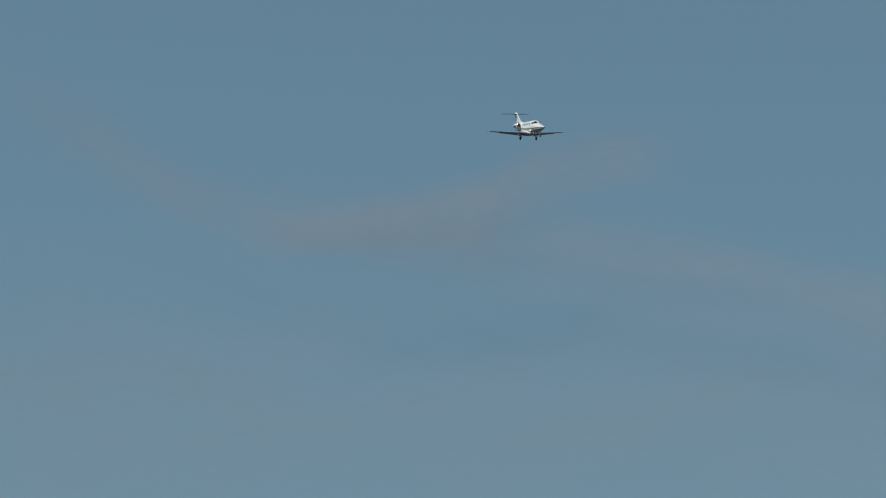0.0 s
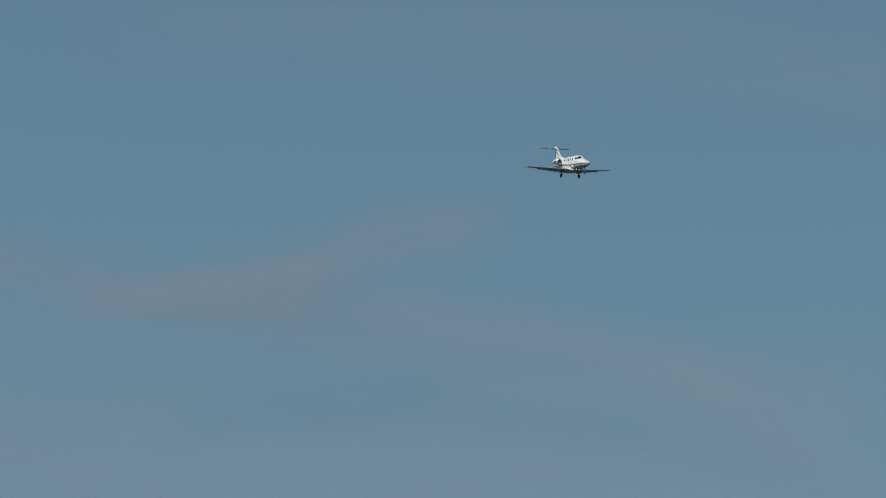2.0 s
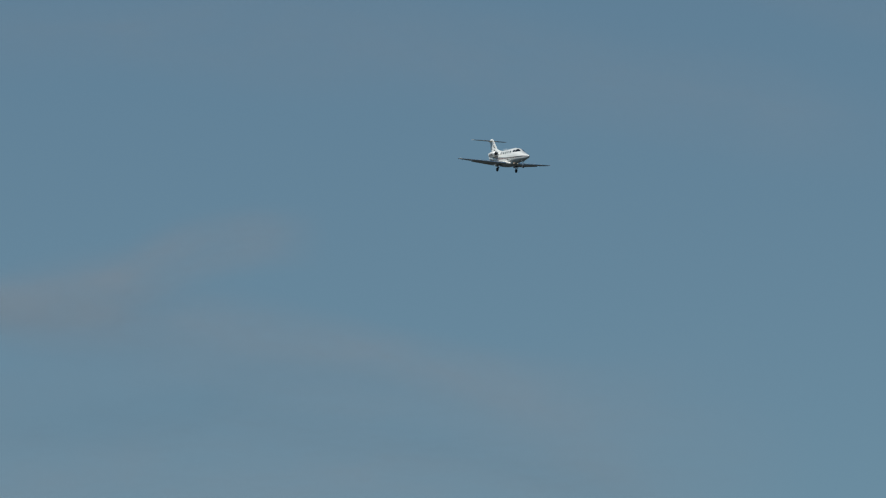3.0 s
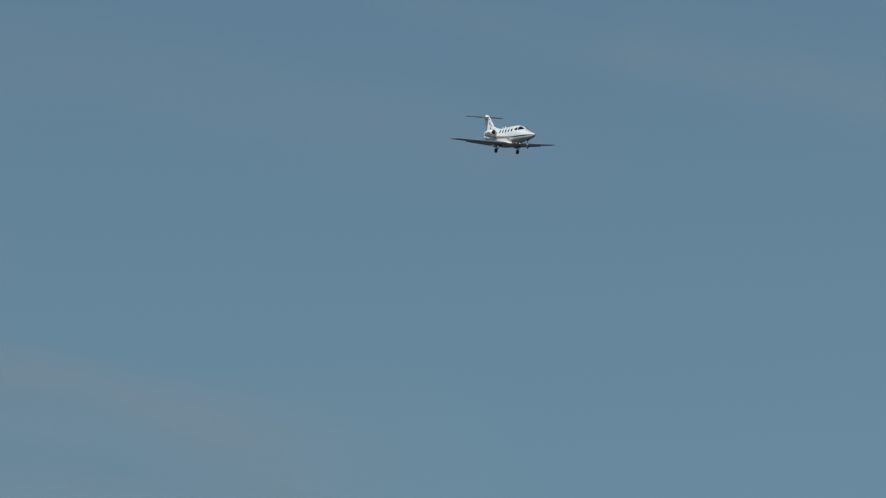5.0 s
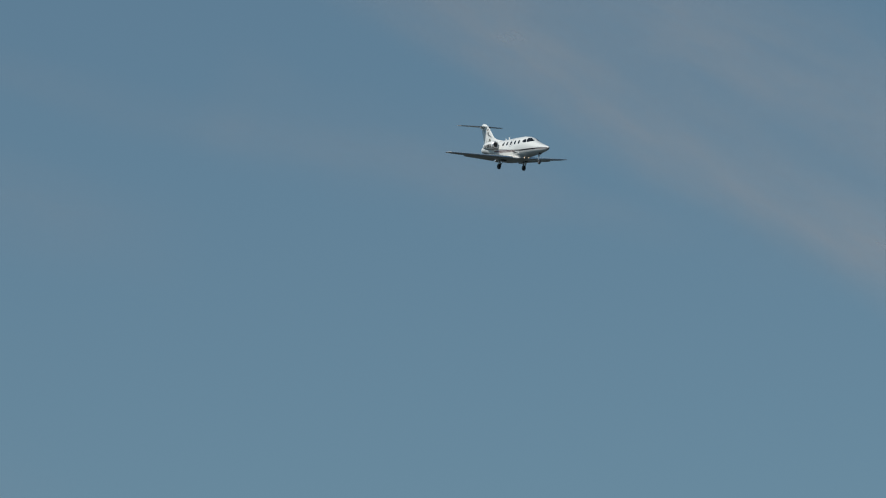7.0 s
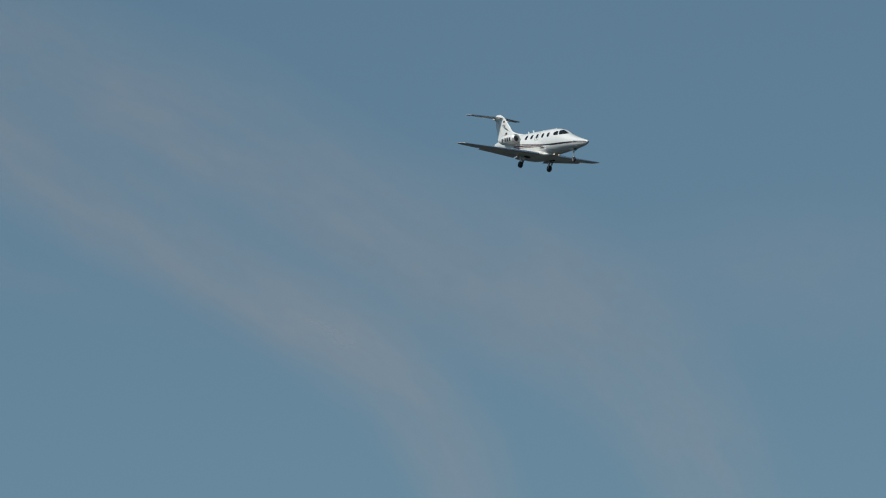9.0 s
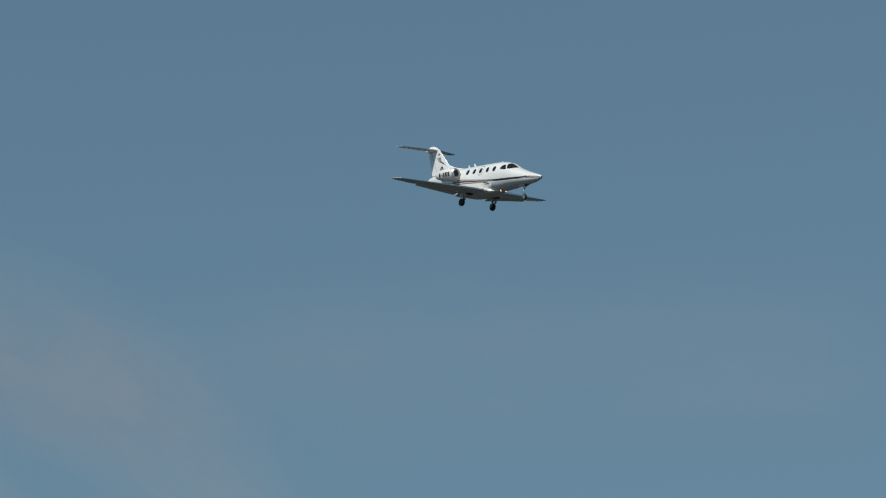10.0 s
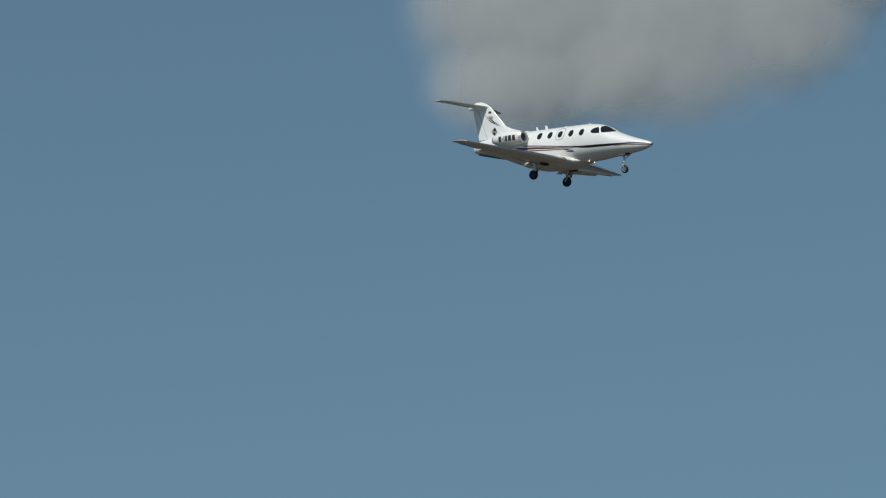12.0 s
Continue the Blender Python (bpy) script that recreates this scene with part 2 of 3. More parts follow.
def cumulus(az, el, wide, high, far):
    """A ragged cumulus: a body of rounded billows in three layers of vapour, thin at its torn rim."""
    cloud = tagged(new("cumulus_cloud"), "grey-white ragged cumulus cloud with a softly torn base", "cloud", kind="structure")
    puffs = ((-0.41, 0.16, 0.62, 0.64), (-0.12, -0.10, 0.52, 0.46), (-0.50, -0.20, 0.46, 0.44), (0.10, 0.12, 0.62, 0.70), (0.52, 0.20, 0.50, 0.62),
             (0.82, 0.40, 0.36, 0.42), (-0.30, 0.70, 0.62, 0.50), (0.40, 0.80, 0.62, 0.45))
    n, k = 110, 80
    for layer in range(3):
        points, density, drift, faces = [], [], [], []
        for i in range(n + 1):
            for j in range(k + 1):
                x, y = 2.6 * i / n - 1.3, 2.6 * j / k - 1.3
                q = Vector((x * 2.0, y * 1.5, 0.6 * layer))
                wx = x + 0.08 * noise.noise(q * 1.6) + 0.035 * noise.noise(q * 5)
                wy = y + 0.09 * noise.noise(q * 1.7 + Vector((9, 4, 0))) + 0.04 * noise.noise(q * 5 + Vector((3, 1, 7)))
                body = 0.0
                for px, py, rx, ry in puffs:
                    d = math.hypot((wx - px) / rx, (wy - py) / ry)
                    body = max(body, 1 - d * d)
                rim = min(1.0, max(0.0, body / 1.1))
                billow = 30 * max(0.0, body) + 1.6 * noise.fractal(q * 1.2, 1.0, 2.0, 3)
                points.append(heading(az + x * wide, el + y * high, far * (1 + 0.006 * layer + 0.9 * radians(y * high)) - billow))
                density.append(rim * rim * (3 - 2 * rim) * 0.68)
                drift.append((x * 2, y * 1.4, layer * 3.0))
        for i in range(n):
            for j in range(k):
                q = i * (k + 1) + j
                faces.append((q, q + 1, q + k + 2, q + k + 1))
        ob = new("billow_layer", cloud_mesh("billow_layer", points, faces, density, drift, CUMULUS))
        ob.parent = cloud


# ---- the jet ----
# Body space: x forward from the nose tip, y to port, z up; its base lies between the wheels.
BASE = Vector((-6.5, 0, -1.48))
STATION = (0.0, -0.12, -0.45, -1.0, -1.75, -2.4, -2.85, -3.3, -3.75, -4.4, -6.5, -8.3, -9.3, -10.3, -11.3, -12.1, -12.55)
TOP = (-0.03, 0.07, 0.19, 0.36, 0.61, 0.88, 1.13, 1.30, 1.39, 1.45, 1.47, 1.47, 1.46, 1.42, 1.36, 1.28, 1.18)
BOTTOM = (-0.07, -0.16, -0.26, -0.35, -0.42, -0.47, -0.51, -0.55, -0.58, -0.61, -0.62, -0.54, -0.28, 0.10, 0.40, 0.58, 0.64)
HALF = (0.02, 0.11, 0.24, 0.41, 0.59, 0.72, 0.79, 0.85, 0.89, 0.92, 0.92, 0.92, 0.88, 0.74, 0.53, 0.33, 0.24)
ROUND = 2.15


def section(x):
    return tuple(smooth_interp(x, STATION, c) for c in (TOP, BOTTOM, HALF))


def skin(x, z, side, out=0.0):
    """The point on the fuselage's side skin at x and z, lifted outwards by out."""
    def y_at(xx, zz):
        t, b, w = section(xx)
        f = min(0.9995, abs((zz - (t + b) / 2) / ((t - b) / 2)))
        return w * (1 - f**ROUND) ** (1 / ROUND)
    y = y_at(x, z)
    e = 0.02
    normal = Vector((-(y_at(x + e, z) - y_at(x - e, z)) / (2 * e), 1, -(y_at(x, z + e) - y_at(x, z - e)) / (2 * e))).normalized()
    p = Vector((x, y, z)) + normal * out
    return Vector((p.x, p.y * side, p.z))


def local(p):
    return Vector(p) - BASE


def patch(outline, side, lift=0.008, depth=0.03, rings=4):
    """A plate that follows the fuselage's skin: an outline of (x, z) about its middle, with a rim that goes into the skin."""
    cx, cz = (sum(p[i] for p in outline) / len(outline) for i in (0, 1))
    bm = bmesh.new()
    loops = []
    for r in range(rings, 0, -1):
        s = r / rings
        loops.append([bm.verts.new(local(skin(cx + (x - cx) * s, cz + (z - cz) * s, side, lift))) for x, z in outline])
    under = [bm.verts.new(local(skin(x, z, side, lift - depth))) for x, z in outline]
    loops.insert(0, under)
    k = len(outline)
    for a, b in zip(loops, loops[1:]):
        for i in range(k):
            bm.faces.new((a[i], a[(i + 1) % k], b[(i + 1) % k], b[i]))
    mid = bm.verts.new(local(skin(cx, cz, side, lift)))
    for i in range(k):
        bm.faces.new((loops[-1][i], loops[-1][(i + 1) % k], mid))
    return bm


def band(upper, lower, side, lift=0.005, n=40):
    """A painted stripe between two curves of (x, z) stations along the fuselage."""
    bm = bmesh.new()
    xs0, xs1 = upper[0][0], upper[-1][0]
    rows = []
    for i in range(n + 1):
        x = xs0 + (xs1 - xs0) * i / n
        a = smooth_interp(x, [p[0] for p in upper], [p[1] for p in upper])
        b = smooth_interp(x, [p[0] for p in lower], [p[1] for p in lower])
        rows.append([bm.verts.new(local(skin(x, a + (b - a) * t, side, o))) for t, o in ((0, -0.01), (0, lift), (0.33, lift), (0.67, lift), (1, lift), (1, -0.01))])
    for p, q in zip(rows, rows[1:]):
        for j in range(5):
            bm.faces.new((p[j], p[j + 1], q[j + 1], q[j]))
    return bm


def oval(cx, cz, a, b, lean=0.0, n=28, power=2.4):
    out = []
    for i in range(n):
        t = 2 * math.pi * i / n
        c, s = math.cos(t), math.sin(t)
        x = a * math.copysign(abs(c) ** (2 / power), c)
        z = b * math.copysign(abs(s) ** (2 / power), s)
        out.append((cx + x + lean * z, cz + z))
    return out


def rounded(points, n=5, corner=0.2):
    """A polygon of (x, z) with its corners rounded."""
    out, k = [], len(points)
    for i in range(k):
        p, q, r = Vector(points[i - 1]), Vector(points[i]), Vector(points[(i + 1) % k])
        a, b = q.lerp(p, corner), q.lerp(r, corner)
        for j in range(n):
            t = j / (n - 1)
            out.append(tuple(a.lerp(q, t).lerp(q.lerp(b, t), t)))
    return out


def foil(y, lead, trail, z, thick, start=0.0, stop=1.0, droop=0.0, n=12):
    """A ring round an aerofoil's section, from start to stop of its chord, turned down about its front by droop degrees."""
    chord = lead - trail
    half = lambda s: 5 * thick * (0.2969 * math.sqrt(s) - 0.126 * s - 0.3516 * s * s + 0.2843 * s**3 - 0.1036 * s**4) * chord
    xs = [start + (stop - start) * (1 - math.cos(math.pi * i / n)) / 2 for i in range(n + 1)]
    ring = [(lead - s * chord, half(s) + 0.25 * half(s)) for s in xs] + [(lead - s * chord, -0.75 * half(s) - 0.002) for s in reversed(xs)]
    c, d = math.cos(radians(droop)), math.sin(radians(droop))
    px = lead - start * chord
    return [local((px + (x - px) * c + zz * d, y, z + (x - px) * d + zz * c)) for x, zz in ring]


def wing_at(s):
    """Leading edge, trailing edge and height of the wing at the half-span s."""
    t = (s - 0.6) / 6.0
    return -4.98 - 2.62 * t, -7.72 - 0.63 * t, -0.56 + 0.50 * t


def build_wing(jet, side):
    rings = []
    for s, stop in ((0.6, 0.76), (2.0, 0.76), (3.4, 0.76), (4.8, 0.76), (4.82, 0.995), (5.6, 0.995), (6.3, 0.995)):
        a, b, z = wing_at(s)
        rings.append(foil(s * side, a, b, z, 0.145 - 0.006 * s, 0, stop))
    for s, cut in ((6.5, 0.05), (6.6, 0.14), (6.66, 0.3)):
        a, b, z = wing_at(s)
        rings.append(foil(s * side, a - cut, b + cut * 0.25, z + 0.01, 0.10 - cut * 0.2, 0, 0.995))
    wing = part("wing", loft(rings), WORN, jet, "slightly dusty white wing")
    # bare-metal leading edge
    rings = []
    for s in (0.98, 2.4, 3.8, 5.2, 6.35):
        a, b, z = wing_at(s)
        rings.append(foil(s * side, a + 0.006, b, z, (0.145 - 0.006 * s) * 1.02, 0, 0.055))
    part("leading_edge", loft(rings), METAL, wing, "polished bare-metal leading edge")
    # flaps in two pieces, lowered
    for s0, s1, droop in ((1.05, 1.58, 26), (1.68, 4.78, 19)):
        rings = []
        for s in (s0, (s0 + s1) / 2, s1):
            a, b, z = wing_at(s)
            rings.append(foil(s * side, a - 0.05, b + 0.10, z - 0.030, 0.12, 0.775, 1.0, droop))
        part("flap", loft(rings), WORN, wing, "lowered white flap")
    # grey strip: the shade of the slot between wing and flap, put into colour
    rings = []
    for s in (1.08, 2.9, 4.76):
        a, b, z = wing_at(s)
        c = a - b
        h = 0.75 * 0.052 * c
        rings.append([local((a - u * c, s * side, z - h * k)) for u, k in ((0.760, 1.04), (0.770, 1.04), (0.770, 0.2), (0.760, 0.2))])
    part("flap_gap_shade", loft(rings), GAP_SHADE, wing, "grey strip, flap gap shade painted in")
    # seam of the aileron
    a0, b0, z0 = wing_at(4.95)
    a1, b1, z1 = wing_at(6.25)
    for down in (1, -1):
        bm = tube(local((b0 + 0.28, 4.95 * side, z0 + down * 0.045)), local((b1 + 0.2, 6.25 * side, z1 + down * 0.033)), 0.010, steps=6)
        part("aileron_seam", bm, LINE, wing)
    a, b, z = wing_at(6.5)
    bm = turned([(-0.16, 0.005), (-0.08, 0.025), (0.05, 0.03), (0.12, 0.005)], "x", 10, at=local((a - 0.18, 6.55 * side, z + 0.01)))
    part("navigation_light", bm, NAVRED if side > 0 else NAVGREEN, wing)
    # static wicks
    for s in (5.3, 5.9, 6.45):
        a, b, z = wing_at(s)
        part("static_wick", tube(local((b + 0.02, s * side, z)), local((b - 0.16, s * side, z)), 0.006, 0.003, 6), DARK, wing)


def build_fuselage(jet):
    rings = []
    xs = [0.0, -0.03, -0.07, -0.12, -0.2, -0.3] + [-0.45 - 0.2 * i for i in range(61)]
    for x in xs:
        top, bottom, half = section(x)
        ring = []
        for i in range(48):
            a = 2 * math.pi * i / 48
            c, s = math.cos(a), math.sin(a)
            ring.append(local((x, half * math.copysign(abs(s) ** (2 / ROUND), s), (top + bottom) / 2 + (top - bottom) / 2 * math.copysign(abs(c) ** (2 / ROUND), c))))
        rings.append(ring)
    body = part("fuselage", loft(rings), WHITE, jet, "glossy white fuselage")
    # belly and wing-root fairing
    rings = []
    for x, half, low, high in ((-4.3, 0.30, -0.62, -0.50), (-4.7, 0.52, -0.69, -0.42), (-5.0, 0.70, -0.73, -0.34), (-5.3, 0.86, -0.77, -0.25), (-5.7, 0.98, -0.80, -0.16),
                               (-6.2, 1.04, -0.82, -0.10), (-6.9, 1.05, -0.82, -0.08), (-7.6, 1.00, -0.78, -0.08), (-8.2, 0.82, -0.64, -0.10), (-8.8, 0.48, -0.44, -0.12), (-9.2, 0.1, -0.30, -0.20)):
        ring = []
        for i in range(36):
            a = 2 * math.pi * i / 36
            c, s = math.cos(a), math.sin(a)
            ring.append(local((x, half * math.copysign(abs(s) ** 0.8, s), (low + high) / 2 + (high - low) / 2 * math.copysign(abs(c) ** 0.8, c))))
        rings.append(ring)
    part("belly_fairing", loft(rings), WORN, jet)
    for side in (-1, 1):
        for x, z in ((-7.23, 0.975), (-6.49, 0.945), (-5.76, 0.925), (-5.0, 0.905), (-4.26, 0.89)):
            rim = part("cabin_window", patch(oval(x, z, 0.166, 0.190), side, 0.006), METAL, jet)
            part("pane", patch(oval(x, z, 0.143, 0.166), side, 0.012), GLASS, rim, "dark tinted pane")
        part("cockpit_side_window", patch(rounded([(-3.67, 0.87), (-3.61, 1.00), (-3.46, 1.085), (-3.27, 1.115), (-3.07, 0.76), (-3.14, 0.742), (-3.40, 0.752), (-3.59, 0.785)], corner=0.4), side, 0.008, rings=5), GLASS, jet, "dark side window")
        crown = [(x, section(x)[0] - 0.016) for x in (-3.06, -2.90, -2.74, -2.56, -2.40)]
        part("windshield", patch(rounded([(-2.985, 0.755), (-3.185, 1.115)] + crown + [(-2.33, 0.815), (-2.55, 0.775), (-2.78, 0.755)], corner=0.3), side, 0.008, rings=8), GLASS, jet, "dark curved windshield")
        # painted cheat lines
        part("stripe", band([(-0.04, -0.005), (-0.6, 0.050), (-1.27, 0.088), (-1.96, 0.098), (-2.82, 0.116), (-3.72, 0.132), (-4.13, 0.142), (-4.96, 0.20), (-5.81, 0.288), (-6.67, 0.385), (-7.39, 0.465), (-8.3, 0.54)],
                            [(-0.04, -0.030), (-0.6, 0.010), (-1.27, 0.020), (-1.96, -0.004), (-2.82, -0.006), (-3.72, 0.006), (-4.13, 0.030), (-4.96, 0.145), (-5.81, 0.240), (-6.67, 0.336), (-7.39, 0.414), (-8.3, 0.488)], side, n=60), NAVY, jet, "near-black cheat line")
        part("stripe", band([(-4.6, 0.085), (-4.98, 0.122), (-5.82, 0.214), (-6.67, 0.300), (-7.38, 0.372), (-8.8, 0.47)],
                            [(-4.6, 0.080), (-4.98, 0.085), (-5.82, 0.152), (-6.67, 0.205), (-7.38, 0.270), (-8.8, 0.32)], side), RED, jet, "burgundy cheat line")
        part("stripe", band([(-4.9, 0.050), (-5.83, 0.116), (-6.69, 0.170), (-7.5, 0.226), (-8.6, 0.275)],
                            [(-4.9, 0.030), (-5.83, 0.078), (-6.69, 0.122), (-7.5, 0.175), (-8.6, 0.22)], side), RED, jet, "thin burgundy cheat line")
        part("stripe", band([(-0.05, -0.045), (-0.6, -0.018), (-1.27, -0.006), (-2.1, -0.020)],
                            [(-0.05, -0.088), (-0.6, -0.070), (-1.27, -0.038), (-2.1, -0.034)], side), RED, jet, "thin burgundy nose line")
        part("emblem_bar", patch(rounded([(-5.44, 0.105), (-5.46, 0.055), (-4.78, -0.115), (-4.76, -0.070)], 3), side, 0.006), MARK, jet)
        part("emblem_bar", patch(rounded([(-5.32, -0.045), (-5.32, -0.085), (-4.80, -0.120), (-4.80, -0.085)], 3), side, 0.006), MARK, jet)
        part("emblem_bar", patch(rounded([(-4.86, -0.10), (-4.92, 0.00), (-4.89, 0.02), (-4.81, -0.07)], 3), side, 0.007), MARK, jet)
        # pitot probe
        p = skin(-1.25, 0.12, side)
        bm = tube(local(p), local(p + Vector((0.02, 0.07 * side, -0.01))), 0.014)
        tube(local(p + Vector((-0.03, 0.07 * side, -0.01))), local(p + Vector((0.16, 0.07 * side, -0.01))), 0.012, 0.007, bm=bm)
        part("pitot_probe", bm, STEEL, jet)
    # emergency exit round the third window, seen as a raised rim
    outer = oval(-5.76, 0.94, 0.30, 0.34, 0, 36, 3.2)
    for side in (-1, 1):
        bm = bmesh.new()
        rows = []
        for s, o in ((1.0, -0.01), (1.0, 0.006), (0.91, 0.006), (0.91, -0.01)):
            rows.append([bm.verts.new(local(skin(-5.76 + (x + 5.76) * s, 0.94 + (z - 0.94) * s, side, o))) for x, z in outer])
        for a, b in zip(rows, rows[1:]):
            for i in range(36):
                bm.faces.new((a[i], a[(i + 1) % 36], b[(i + 1) % 36], b[i]))
        part("exit_hatch_rim", bm, SEAM, jet, "pale grey hatch seam")
    # blade aerials on the spine
    for x, h, c in ((-7.30, 0.26, 0.22), (-7.98, 0.23, 0.18), (-6.0, 0.09, 0.16), (-4.3, 0.07, 0.2)):
        rings = []
        for t in (0, 0.5, 1):
            lead, w = x - 0.55 * h * t, c * (1 - 0.45 * t)
            rings.append([local((lead - w * u, v * 0.025 * (1 - 0.5 * t), 1.44 + h * t)) for u, v in ((0, 0), (0.3, 1), (1, 0), (0.3, -1))])
        part("blade_aerial", loft(rings), WHITE, jet)
    for y in (-0.30, 0.14):
        lamp = part("landing_light", turned([(-0.16, 0.03), (-0.06, 0.05), (0.03, 0.05), (0.045, 0.042)], "x", 16, at=local((-4.18, y, -0.605))), METAL, jet)
        part("lens", turned([(0.044, 0.036), (0.055, 0.028), (0.06, 0.008)], "x", 16, at=local((-4.18, y, -0.605))), LAMP, lamp, "lit warm lens")
    # dark paint that wraps the nose tip
    rings = []
    for x in (0.003, -0.02, -0.045):
        top, bottom, half = section(x)
        mid, h = (top + bottom) / 2, (top - bottom) / 2
        rings.append([local((x, (half + 0.004) * math.sin(2 * math.pi * i / 24), mid + (h + 0.004) * math.cos(2 * math.pi * i / 24))) for i in range(24)])
    part("nose_cap", loft(rings), NAVY, jet, "dark painted nose tip")
    return body


def build_nacelle(jet, side):
    y, z = 1.225 * side, 0.962
    prof = [(-8.08, 0.215), (-8.02, 0.25), (-7.99, 0.29), (-8.02, 0.33), (-8.15, 0.365), (-8.5, 0.416), (-9.0, 0.422), (-9.45, 0.388), (-9.8, 0.325), (-10.0, 0.26), (-10.0, 0.22), (-9.7, 0.22)]
    nac = part("nacelle", turned(prof, "x", 32, at=(-BASE.x, y, z - BASE.z), caps=False), WHITE, jet, "white engine nacelle")
    part("intake_lip", turned([(-8.20, 0.205), (-8.08, 0.212), (-8.0, 0.235), (-7.966, 0.272), (-7.968, 0.305), (-8.0, 0.335), (-8.10, 0.368)], "x", 32, at=(-BASE.x, y, z - BASE.z), caps=False), LIP, nac, "polished intake lip")
    # Capped near-black drum; the duct's inner shade is put into its colour.
    part("intake_duct", turned([(-8.10, 0.207), (-8.5, 0.205), (-8.52, 0.02)], "x", 28, at=(-BASE.x, y, z - BASE.z)), DARK, nac, "dark intake")
    part("spinner", turned([(-8.5, 0.10), (-8.38, 0.06), (-8.32, 0.01)], "x", 16, at=(-BASE.x, y, z - BASE.z)), STEEL, nac)
    part("exhaust", turned([(-9.6, 0.23), (-10.12, 0.20), (-10.12, 0.17), (-9.7, 0.17)], "x", 24, at=(-BASE.x, y, z - BASE.z)), STEEL, nac, "bare steel exhaust")
    rings = []
    for yy, lead, trail in ((0.55, -8.2, -10.5), (0.95, -8.35, -10.3), (1.05, -8.4, -10.2)):
        rings.append(foil(yy * side, lead, trail, 0.93, 0.09))
    part("pylon", loft(rings), WHITE, jet)
    # registration stands as plain bars on the outer side of the cowl
    for x, w, h in ((-9.39, 0.19, 0.29), (-9.19, 0.10, 0.045), (-9.06, 0.05, 0.29), (-8.905, 0.15, 0.29), (-8.66, 0.21, 0.29), (-8.395, 0.18, 0.29)):
        rows = []
        bm = bmesh.new()
        for t in range(5):
            zz = -0.057 - h / 2 + h * t / 4
            for xx in (x - w / 2, x + w / 2):
                r = smooth_interp(xx, [p[0] for p in prof[4:9]], [p[1] for p in prof[4:9]]) + 0.006
                rows.append(bm.verts.new((xx - BASE.x, y + side * math.sqrt(r * r - zz * zz), z + zz - BASE.z)))
        for t in range(4):
            bm.faces.new((rows[2 * t], rows[2 * t + 1], rows[2 * t + 3], rows[2 * t + 2]))
        bmesh.ops.solidify(bm, geom=bm.faces[:], thickness=0.01)
        part("marking_bar", bm, INK, nac, smooth=False)


def fin_at(h):
    """Leading and trailing edge of the fin at the height h, with the fillet at its foot."""
    t = (h - 1.3) / 2.05
    lead = -9.73 - 1.99 * t + 2.6 * max(0.0, 1 - t / 0.34) ** 2
    return lead, -12.28 - 0.62 * t


